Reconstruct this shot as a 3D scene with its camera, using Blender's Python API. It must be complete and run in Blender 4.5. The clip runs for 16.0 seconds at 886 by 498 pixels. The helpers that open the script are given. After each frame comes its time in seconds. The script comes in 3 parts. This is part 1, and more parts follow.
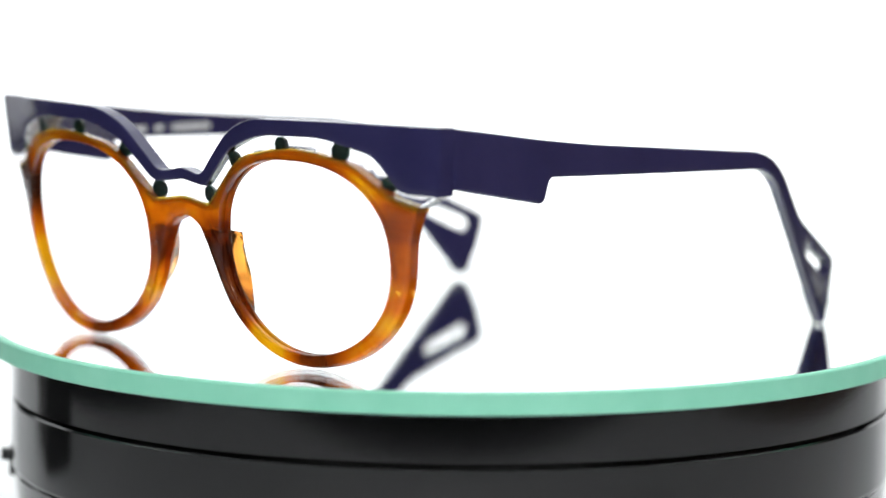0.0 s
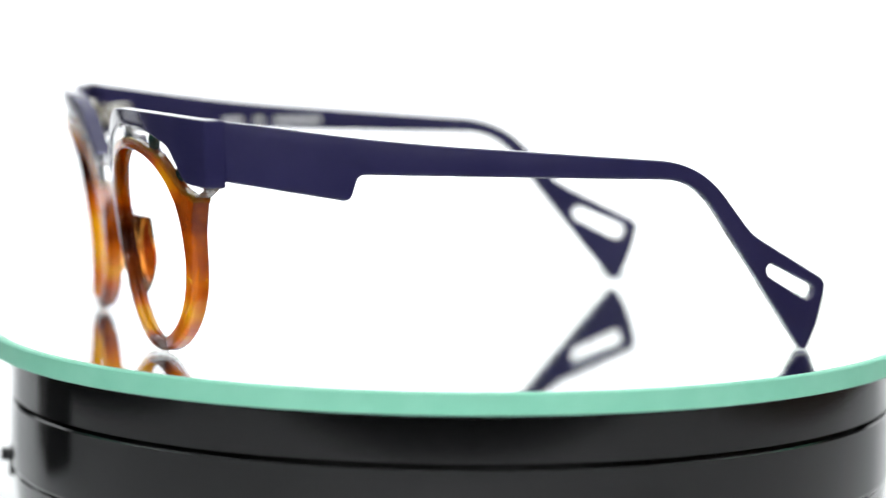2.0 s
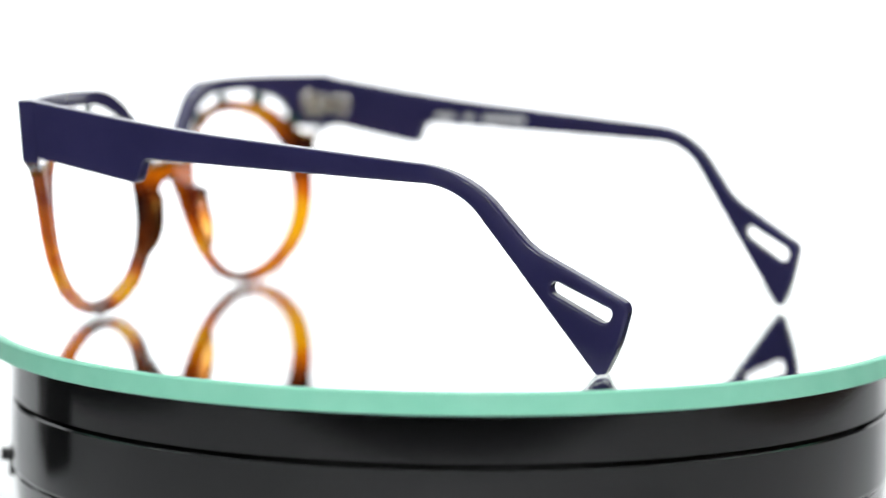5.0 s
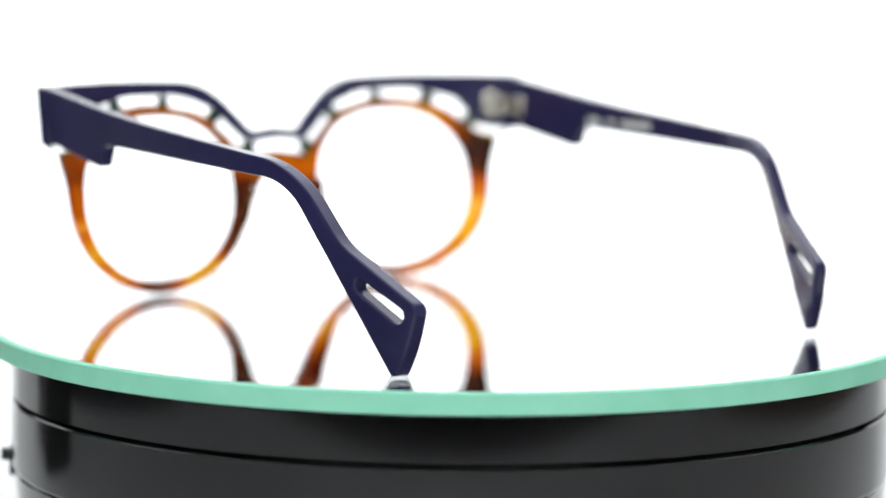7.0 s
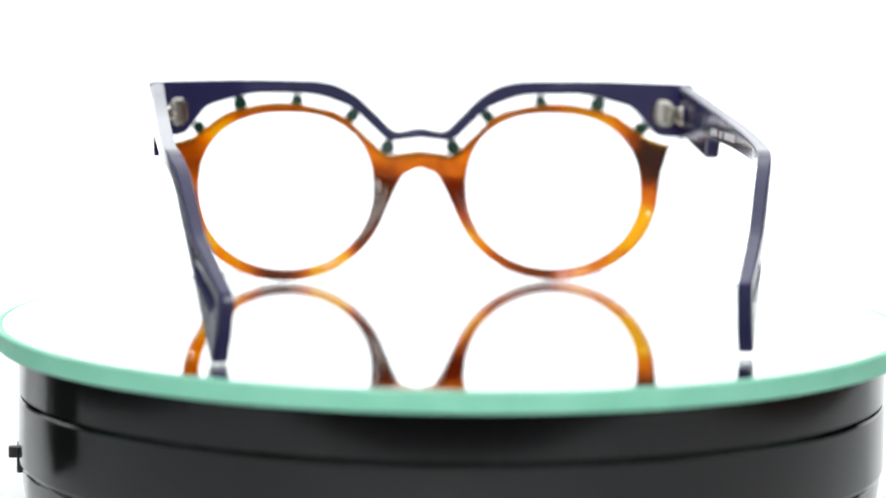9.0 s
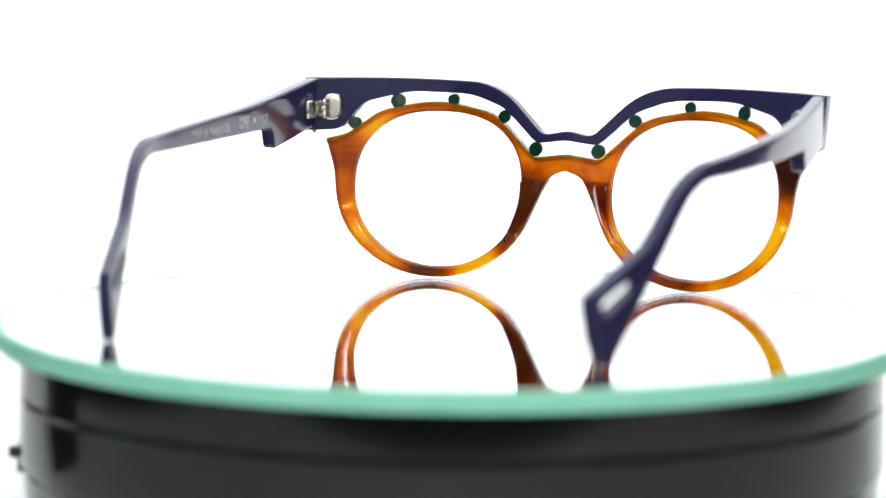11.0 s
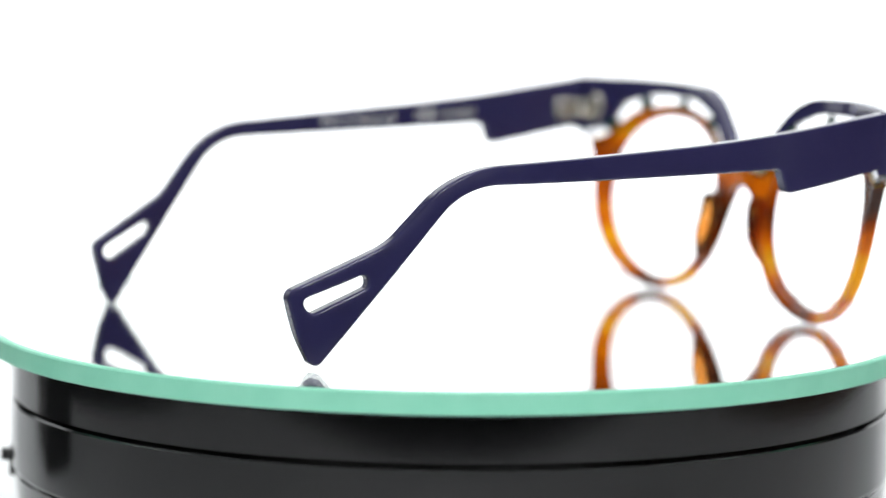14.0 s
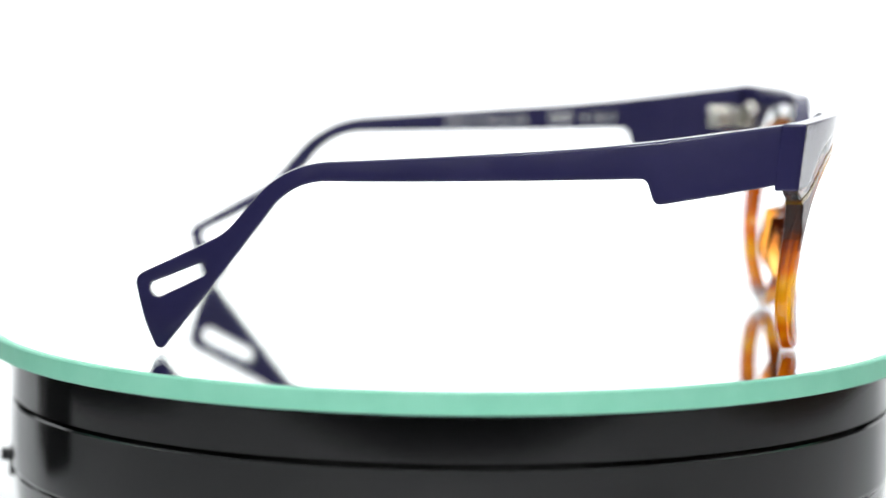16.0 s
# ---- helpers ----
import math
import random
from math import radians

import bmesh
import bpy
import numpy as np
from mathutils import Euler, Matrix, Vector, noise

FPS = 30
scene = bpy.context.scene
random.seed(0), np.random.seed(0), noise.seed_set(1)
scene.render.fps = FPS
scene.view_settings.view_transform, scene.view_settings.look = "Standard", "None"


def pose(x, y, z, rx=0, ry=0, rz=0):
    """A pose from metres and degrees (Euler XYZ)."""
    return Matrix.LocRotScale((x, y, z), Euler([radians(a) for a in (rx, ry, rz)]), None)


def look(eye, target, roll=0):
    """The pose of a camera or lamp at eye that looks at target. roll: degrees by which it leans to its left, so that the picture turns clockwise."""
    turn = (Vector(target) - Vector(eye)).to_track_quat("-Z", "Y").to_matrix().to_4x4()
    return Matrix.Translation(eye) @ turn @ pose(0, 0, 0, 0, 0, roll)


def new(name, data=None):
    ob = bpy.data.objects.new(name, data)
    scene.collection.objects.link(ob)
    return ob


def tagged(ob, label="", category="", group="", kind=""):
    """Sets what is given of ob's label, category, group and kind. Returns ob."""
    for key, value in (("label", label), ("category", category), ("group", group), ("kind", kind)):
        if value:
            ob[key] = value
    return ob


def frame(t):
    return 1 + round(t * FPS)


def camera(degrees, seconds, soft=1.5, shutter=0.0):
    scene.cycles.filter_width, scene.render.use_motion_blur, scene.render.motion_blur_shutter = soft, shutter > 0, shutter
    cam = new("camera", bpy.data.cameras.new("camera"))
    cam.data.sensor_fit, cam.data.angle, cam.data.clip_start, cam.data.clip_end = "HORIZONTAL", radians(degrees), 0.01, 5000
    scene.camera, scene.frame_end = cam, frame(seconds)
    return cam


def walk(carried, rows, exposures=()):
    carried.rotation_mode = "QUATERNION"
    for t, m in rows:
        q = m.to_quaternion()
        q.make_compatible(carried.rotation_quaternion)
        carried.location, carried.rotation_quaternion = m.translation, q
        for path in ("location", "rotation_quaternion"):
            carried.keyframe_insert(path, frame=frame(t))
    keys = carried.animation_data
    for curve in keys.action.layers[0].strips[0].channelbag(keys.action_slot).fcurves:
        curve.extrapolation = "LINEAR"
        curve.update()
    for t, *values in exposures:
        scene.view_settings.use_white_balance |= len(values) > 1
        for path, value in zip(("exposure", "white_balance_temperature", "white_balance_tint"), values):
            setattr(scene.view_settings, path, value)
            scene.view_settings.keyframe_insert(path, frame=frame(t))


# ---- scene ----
# A pair of two-tone spectacles turning on a mirror-topped display turntable in a white light tent.
# World: metres, turntable axis at the origin, z = 0 on top of the mirror plate.

# ---- camera ----
LENS = 16.75
EYE = Vector((0.0, -0.7257, 0.0989))


def shot(back, pitch=0.0, yaw=0.0):
    """The camera's pose, drawn back along its view by so many metres (the lens breathes as it refocuses)."""
    m = pose(*EYE, 90 - 6.451 - pitch, 0, 0.184 - yaw) @ pose(0, 0, 0, 0, 0, 0.657)
    return m @ pose(0, 0, back)


# how far the lens is refocused from near (0) to far (1), by seconds
FOCUS = [(0.0, 0.0), (3.5, 0.0), (6.8, 0.0), (7.0, 0.0), (7.1, 0.38), (7.2, 0.55), (7.3, 0.85), (7.4, 1.0), (7.6, 1.0), (10.0, 1.0),
         (12.6, 1.0), (12.8, 1.0), (12.9, 0.55), (13.0, 0.42), (13.1, 0.28), (13.2, 0.08), (13.3, 0.0), (13.5, 0.0), (16.0, 0.0)]
# where it is sharp, in metres along y: the near side, then past the middle, drifting back, then the far side, then near again
SHARP = [(0.0, -0.075), (7.0, -0.075), (7.4, 0.045), (7.7, 0.030), (8.0, 0.0), (9.5, -0.005), (9.7, 0.030), (9.9, 0.078), (12.5, 0.072), (12.8, 0.072), (12.9, 0.010), (13.0, -0.020), (13.1, -0.045), (13.3, -0.075), (16.0, -0.075)]
cam = camera(LENS, 16.0, soft=1.6)
cam.data.dof.use_dof = True
cam.data.dof.aperture_fstop = 7.4
cam.data.dof.aperture_blades = 0
focus = new("focus_mark")
cam.data.dof.focus_object = focus
walk(cam, [(t, shot(0.0118 * f, -0.0225 * f, -0.0095 * f)) for t, f in FOCUS])

# ---- world and lights ----
world = bpy.data.worlds.new("studio_air")
scene.world = world
world.use_nodes = True
world.node_tree.nodes["Background"].inputs[0].default_value = (0.9, 0.97, 1.0, 1)
world.node_tree.nodes["Background"].inputs[1].default_value = 0.3
scene.view_settings.exposure = 0.0
BACK_GLOW, ROOF_GLOW, SIDE_GLOW, FRONT_FILL_GLOW, LAMP_GLOW = 1.08, 1.75, 0.5, 0.2, 60.0


# ---- materials ----
def material(name):
    m = bpy.data.materials.new(name)
    m.use_nodes = True
    nt = m.node_tree
    return m, nt, nt.nodes["Principled BSDF"], nt.nodes["Material Output"]


def node(nt, kind, **values):
    n = nt.nodes.new(kind)
    for k, v in values.items():
        n.inputs[k.replace("_", " ")].default_value = v
    return n


def ramp(nt, source, stops):
    r = nt.nodes.new("ShaderNodeValToRGB")
    e = r.color_ramp.elements
    while len(e) < len(stops):
        e.new(0.5)
    for el, (at, c) in zip(e, stops):
        el.position, el.color = at, (*c, 1)
    nt.links.new(source, r.inputs[0])
    return r.outputs[0]


def coords(nt, scale=(1, 1, 1), turn=(0, 0, 0), shift=(0, 0, 0)):
    tc = nt.nodes.new("ShaderNodeTexCoord")
    mp = nt.nodes.new("ShaderNodeMapping")
    mp.inputs["Scale"].default_value = scale
    mp.inputs["Rotation"].default_value = turn
    mp.inputs["Location"].default_value = shift
    nt.links.new(tc.outputs["Object"], mp.inputs[0])
    return mp.outputs[0]


def noise_tex(nt, vec, scale, detail=3.0, rough=0.5, distort=0.0):
    n = nt.nodes.new("ShaderNodeTexNoise")
    n.inputs["Scale"].default_value = scale
    n.inputs["Detail"].default_value = detail
    n.inputs["Roughness"].default_value = rough
    n.inputs["Distortion"].default_value = distort
    nt.links.new(vec, n.inputs["Vector"])
    return n.outputs[0]


def relief(nt, bsdf, height, strength, distance):
    b = node(nt, "ShaderNodeBump", Strength=strength, Distance=distance)
    nt.links.new(height, b.inputs["Height"])
    nt.links.new(b.outputs[0], bsdf.inputs["Normal"])


def glossy_plastic(name, dark, light, rough, grain=60.0, wear=0.06, bump=0.04):
    m, nt, b, out = material(name)
    v = coords(nt)
    big = noise_tex(nt, v, grain, 4)
    nt.links.new(ramp(nt, big, [(0.3, dark), (0.7, light)]), b.inputs["Base Color"])
    fine = noise_tex(nt, v, grain * 30, 3)
    mr = node(nt, "ShaderNodeMapRange", To_Min=rough, To_Max=rough + wear)
    nt.links.new(fine, mr.inputs[0])
    nt.links.new(mr.outputs[0], b.inputs["Roughness"])
    relief(nt, b, noise_tex(nt, v, grain * 6, 2), bump, 0.0002)
    b.inputs["IOR"].default_value = 1.48
    return m, nt, b


NAVY, nt, b = glossy_plastic("navy_acetate", (0.030, 0.028, 0.092), (0.039, 0.036, 0.108), 0.09, 45.0)

# honey tortoiseshell: amber with yellow and brown clouds, letting light through
AMBER, nt, b, out = material("honey_tortoise_acetate")
v = coords(nt, (1.0, 0.5, 1.0), (0.2, 0.35, 0.3), (0.31, 0.12, 0.47))
clouds = noise_tex(nt, v, 70.0, 3.0, 0.55, 0.6)
tone = node(nt, "ShaderNodeMapRange", From_Min=0.3, From_Max=0.7, To_Min=0.405, To_Max=0.585)
nt.links.new(clouds, tone.inputs[0])
tone = tone.outputs[0]
# the sheet's own brown and yellow clouds: across, up, size in millimetres, and how much lighter or darker
flat = coords(nt, (1, 0, 1))
for x, z, r, w in ((62, 31, 9, -0.05), (57, 13, 9, 0.06), (40, 1, 9, -0.13), (25, 3, 10, 0.15), (16, 11, 8, -0.07), (11, 21, 10, -0.13), (37, 45, 9, -0.03), (56, 39, 8, 0.07), (8, 31, 7, -0.03),
                   (-10, 25, 7, -0.06), (-16, 13, 8, 0.08), (-22, 6, 8, -0.07), (-33, 1, 9, -0.12), (-43, 1, 8, 0.04), (-59, 15, 9, 0.16), (-63, 25, 7, -0.04), (-64, 34, 9, -0.13), (-47, 45, 9, 0.06), (-17, 38, 8, -0.02)):
    far = nt.nodes.new("ShaderNodeVectorMath")
    far.operation = "DISTANCE"
    nt.links.new(flat, far.inputs[0])
    far.inputs[1].default_value = ((x - 1.2) / 1000, 0, z / 1000)
    fade = node(nt, "ShaderNodeMapRange", From_Min=0.0, From_Max=(1.3 if w < 0 else 1.1) * r / 1000, To_Min=1.75 * w, To_Max=0.0)
    fade.interpolation_type = "SMOOTHSTEP"
    nt.links.new(far.outputs["Value"], fade.inputs[0])
    add = nt.nodes.new("ShaderNodeMath")
    nt.links.new(tone, add.inputs[0])
    nt.links.new(fade.outputs[0], add.inputs[1])
    tone = add.outputs[0]
amber_colour = ramp(nt, tone, [(0.29, (0.055, 0.014, 0.006)), (0.41, (0.40, 0.075, 0.003)), (0.51, (0.80, 0.205, 0.002)), (0.62, (0.99, 0.52, 0.006))])
nt.links.new(amber_colour, b.inputs["Base Color"])
b.inputs["Roughness"].default_value = 0.08
b.inputs["IOR"].default_value = 1.49
b.inputs["Transmission Weight"].default_value = 0.7
relief(nt, b, noise_tex(nt, coords(nt), 300.0, 2), 0.05, 0.0002)
tr = nt.nodes.new("ShaderNodeBsdfTranslucent")
nt.links.new(amber_colour, tr.inputs["Color"])
mix = node(nt, "ShaderNodeMixShader", Fac=0.3)
nt.links.new(b.outputs[0], mix.inputs[1])
nt.links.new(tr.outputs[0], mix.inputs[2])
nt.links.new(mix.outputs[0], out.inputs["Surface"])

# Paler copy of the tortoise: stands in for light passing through the thin rest.
PALE, nt, b, out = material("thin_honey_acetate")
v = coords(nt, (1.0, 0.5, 1.0), (0.2, 0.35, 0.3), (0.31, 0.12, 0.47))
nt.links.new(ramp(nt, noise_tex(nt, v, 55.0, 2.5, 0.5, 0.5), [(0.37, (0.46, 0.13, 0.025)), (0.50, (0.86, 0.34, 0.05)), (0.60, (0.98, 0.56, 0.15))]), b.inputs["Base Color"])
b.inputs["Transmission Weight"].default_value = 0.97
b.inputs["Roughness"].default_value = 0.05
b.inputs["IOR"].default_value = 1.49



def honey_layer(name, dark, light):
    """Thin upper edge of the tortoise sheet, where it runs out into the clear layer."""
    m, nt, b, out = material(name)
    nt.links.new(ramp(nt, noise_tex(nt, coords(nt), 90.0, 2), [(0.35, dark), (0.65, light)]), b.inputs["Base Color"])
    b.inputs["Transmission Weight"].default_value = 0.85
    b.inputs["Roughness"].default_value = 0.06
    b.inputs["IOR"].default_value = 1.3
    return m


# Yellow added as strips stands in for light let through the thinning edge.
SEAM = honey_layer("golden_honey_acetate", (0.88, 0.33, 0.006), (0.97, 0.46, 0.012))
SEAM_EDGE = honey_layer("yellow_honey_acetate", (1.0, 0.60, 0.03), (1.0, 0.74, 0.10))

CLEAR, nt, b, out = material("clear_acetate")
b.inputs["Base Color"].default_value = (0.97, 0.97, 0.985, 1)
b.inputs["Transmission Weight"].default_value = 1.0
b.inputs["IOR"].default_value = 1.36
b.inputs["Roughness"].default_value = 0.01
tr = nt.nodes.new("ShaderNodeBsdfTranslucent")
tr.inputs["Color"].default_value = (0.93, 0.93, 0.94, 1)
mix = node(nt, "ShaderNodeMixShader", Fac=0.05)
nt.links.new(b.outputs[0], mix.inputs[1])
nt.links.new(tr.outputs[0], mix.inputs[2])
nt.links.new(mix.outputs[0], out.inputs["Surface"])

GREEN, nt, b = glossy_plastic("dark_green_acetate", (0.001, 0.036, 0.020), (0.003, 0.052, 0.031), 0.25, 300.0)

STEEL, nt, b, out = material("polished_nickel")
b.inputs["Base Color"].default_value = (0.78, 0.75, 0.68, 1)
b.inputs["Metallic"].default_value = 1.0
nt.links.new(ramp(nt, noise_tex(nt, coords(nt), 900.0, 3), [(0.3, (0.16,) * 3), (0.7, (0.28,) * 3)]), b.inputs["Roughness"])

INK, nt, b = glossy_plastic("white_print", (0.86, 0.86, 0.87), (0.92, 0.92, 0.93), 0.5, 500.0)
BLACK, nt, b = glossy_plastic("black_gloss_plastic", (0.0016, 0.0016, 0.0018), (0.004, 0.004, 0.0042), 0.07, 40.0, 0.08, 0.02)
b.inputs["IOR"].default_value = 1.54
RUBBER, nt, b = glossy_plastic("black_switch_plastic", (0.010, 0.010, 0.011), (0.018, 0.018, 0.019), 0.4, 400.0)

MINT, nt, b, out = material("ground_glass_edge")
v = coords(nt)
nt.links.new(ramp(nt, noise_tex(nt, v, 120.0, 4), [(0.3, (0.325, 0.83, 0.60)), (0.7, (0.375, 0.88, 0.65))]), b.inputs["Base Color"])
b.inputs["Roughness"].default_value = 0.5
b.inputs["Specular IOR Level"].default_value = 0.25
relief(nt, b, noise_tex(nt, v, 2500.0, 2), 0.12, 0.0001)

GLASS, nt, b, out = material("clear_plate_glass")
b.inputs["Base Color"].default_value = (0.985, 0.998, 0.992, 1)
b.inputs["Transmission Weight"].default_value = 1.0
b.inputs["IOR"].default_value = 1.5
b.inputs["Roughness"].default_value = 0.0

SILVER, nt, b, out = material("mirror_silvering")
b.inputs["Base Color"].default_value = (0.88, 0.90, 0.90, 1)
b.inputs["Metallic"].default_value = 1.0
nt.links.new(ramp(nt, noise_tex(nt, coords(nt), 30.0, 3), [(0.3, (0.0,) * 3), (0.8, (0.012,) * 3)]), b.inputs["Roughness"])


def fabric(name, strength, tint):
    """White cloth that gives off its own soft glow, with a faint weave and unevenness."""
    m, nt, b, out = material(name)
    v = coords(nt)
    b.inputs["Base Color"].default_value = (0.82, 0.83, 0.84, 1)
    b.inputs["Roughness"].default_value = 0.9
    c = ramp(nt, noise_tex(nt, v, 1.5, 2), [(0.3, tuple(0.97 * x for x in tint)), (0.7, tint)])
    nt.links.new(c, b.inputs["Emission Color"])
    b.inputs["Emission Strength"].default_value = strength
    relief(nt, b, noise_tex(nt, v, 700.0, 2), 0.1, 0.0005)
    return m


BACK_CLOTH = fabric("glowing_back_cloth", BACK_GLOW, (0.985, 1.0, 1.0))
ROOF_CLOTH = fabric("glowing_roof_cloth", ROOF_GLOW, (0.96, 0.99, 1.0))
SIDE_CLOTH = fabric("glowing_side_cloth", SIDE_GLOW, (0.98, 1.0, 1.0))
FRONT_FILL = fabric("glowing_front_fill", FRONT_FILL_GLOW, (1.0, 1.0, 1.0))


def matte(name, dark, light, rough=0.8, grain=8.0):
    m, nt, b, out = material(name)
    v = coords(nt)
    nt.links.new(ramp(nt, noise_tex(nt, v, grain, 5), [(0.3, dark), (0.7, light)]), b.inputs["Base Color"])
    b.inputs["Roughness"].default_value = rough
    relief(nt, b, noise_tex(nt, v, grain * 40, 3), 0.1, 0.001)
    return m


TABLE = matte("white_laminate", (0.82, 0.83, 0.84), (0.86, 0.87, 0.87), 0.35)
PAINT = matte("white_wall_paint", (0.70, 0.70, 0.70), (0.76, 0.76, 0.76))
WOOD = matte("dark_brown_panelling", (0.26, 0.15, 0.10), (0.34, 0.20, 0.14), 0.6, 15.0)
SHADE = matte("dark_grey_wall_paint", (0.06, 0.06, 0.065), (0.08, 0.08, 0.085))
DARK = matte("grey_carpet", (0.10, 0.10, 0.11), (0.14, 0.14, 0.15), 0.95, 40.0)
HOUSING = matte("black_lamp_housing", (0.02, 0.02, 0.02), (0.03, 0.03, 0.03), 0.5, 60.0)
LAMP, nt, b, out = material("lamp_diffuser")
b.inputs["Emission Color"].default_value = (0.95, 0.98, 1.0, 1)
b.inputs["Emission Strength"].default_value = LAMP_GLOW


# ---- mesh helpers ----
def part(name, bm, mat, parent=None, label="", smooth=True):
    """Links a bmesh as one mesh object, under a thing or a part if given."""
    bmesh.ops.recalc_face_normals(bm, faces=bm.faces[:])
    me = bpy.data.meshes.new(name)
    bm.to_mesh(me)
    bm.free()
    me.materials.append(mat)
    if smooth:
        me.shade_smooth()
        me.set_sharp_from_angle(angle=radians(38))
    ob = new(name, me)
    if parent:
        ob.parent = parent
    if label:
        tagged(ob, label)
    return ob


def box(x0, x1, y0, y1, z0, z1, bevel=0.0):
    bm = bmesh.new()
    bmesh.ops.create_cube(bm, size=1, matrix=Matrix.Translation(((x0 + x1) / 2, (y0 + y1) / 2, (z0 + z1) / 2)) @ Matrix.Diagonal((x1 - x0, y1 - y0, z1 - z0, 1)))
    if bevel:
        bmesh.ops.bevel(bm, geom=bm.edges[:], offset=bevel, segments=3, profile=0.5, affect="EDGES")
    return bm


def lathe(profile, steps=192):
    """A solid of revolution about z from (radius, z) pairs; the ends are closed if their radius is 0."""
    bm = bmesh.new()
    rings = []
    for r, z in profile:
        if r == 0:
            rings.append([bm.verts.new((0, 0, z))])
        else:
            rings.append([bm.verts.new((r * math.cos(2 * math.pi * i / steps), r * math.sin(2 * math.pi * i / steps), z)) for i in range(steps)])
    for a, c in zip(rings, rings[1:]):
        for i in range(steps):
            j = (i + 1) % steps
            if len(a) == 1:
                bm.faces.new((a[0], c[i], c[j]))
            elif len(c) == 1:
                bm.faces.new((a[i], c[0], a[j]))
            else:
                bm.faces.new((a[i], c[i], c[j], a[j]))
    return bm


def rounded(points, step=0.7):
    """A closed outline through corners (u, v, radius), each rounded by its radius and the sides cut into short steps."""
    pts = [Vector(p[:2]) for p in points]
    out = []
    n = len(pts)
    for i, (u, v, r) in enumerate(points):
        p, a, c = pts[i], pts[i - 1], pts[(i + 1) % n]
        da, dc = (a - p), (c - p)
        la, lc = da.length, dc.length
        da, dc = da / la, dc / lc
        half = math.acos(max(-1, min(1, da.dot(dc)))) / 2
        if r <= 0 or half > radians(89):
            out.append(p)
            continue
        tang = min(r / math.tan(half), 0.499 * la, 0.499 * lc)
        r = tang * math.tan(half)
        mid = p + (da + dc).normalized() * (r / math.sin(half))
        s, e = p + da * tang - mid, p + dc * tang - mid
        turn = math.atan2(s.x * e.y - s.y * e.x, s.dot(e))
        k = max(2, int(abs(turn) * r / step), int(abs(turn) / radians(14)))
        for q in range(k + 1):
            out.append(mid + Matrix.Rotation(turn * q / k, 2) @ s)
    fine = []
    for i, p in enumerate(out):
        q = out[(i + 1) % len(out)]
        d = (q - p).length
        if d < 1e-4:
            continue
        k = max(1, round(d / step))
        fine += [p.lerp(q, j / k) for j in range(k)]
    return fine


def signed_area(loop):
    return sum(a.x * b.y - b.x * a.y for a, b in zip(loop, loop[1:] + loop[:1])) / 2


def inset(loop, d):
    """The loop moved inwards by d, a distance or a function of the place."""
    out = []
    far = d if callable(d) else (lambda p: d)
    for i, p in enumerate(loop):
        t = (loop[(i + 1) % len(loop)] - p).normalized() + (p - loop[i - 1]).normalized()
        t.normalize()
        out.append(p + Vector((-t.y, t.x)) * far(p))
    return out


def inside(p, loops):
    hit = False
    for loop in loops:
        for a, b in zip(loop, loop[1:] + loop[:1]):
            if (a.y > p.y) != (b.y > p.y) and p.x < (b.x - a.x) * (p.y - a.y) / (b.y - a.y) + a.x:
                hit = not hit
    return hit


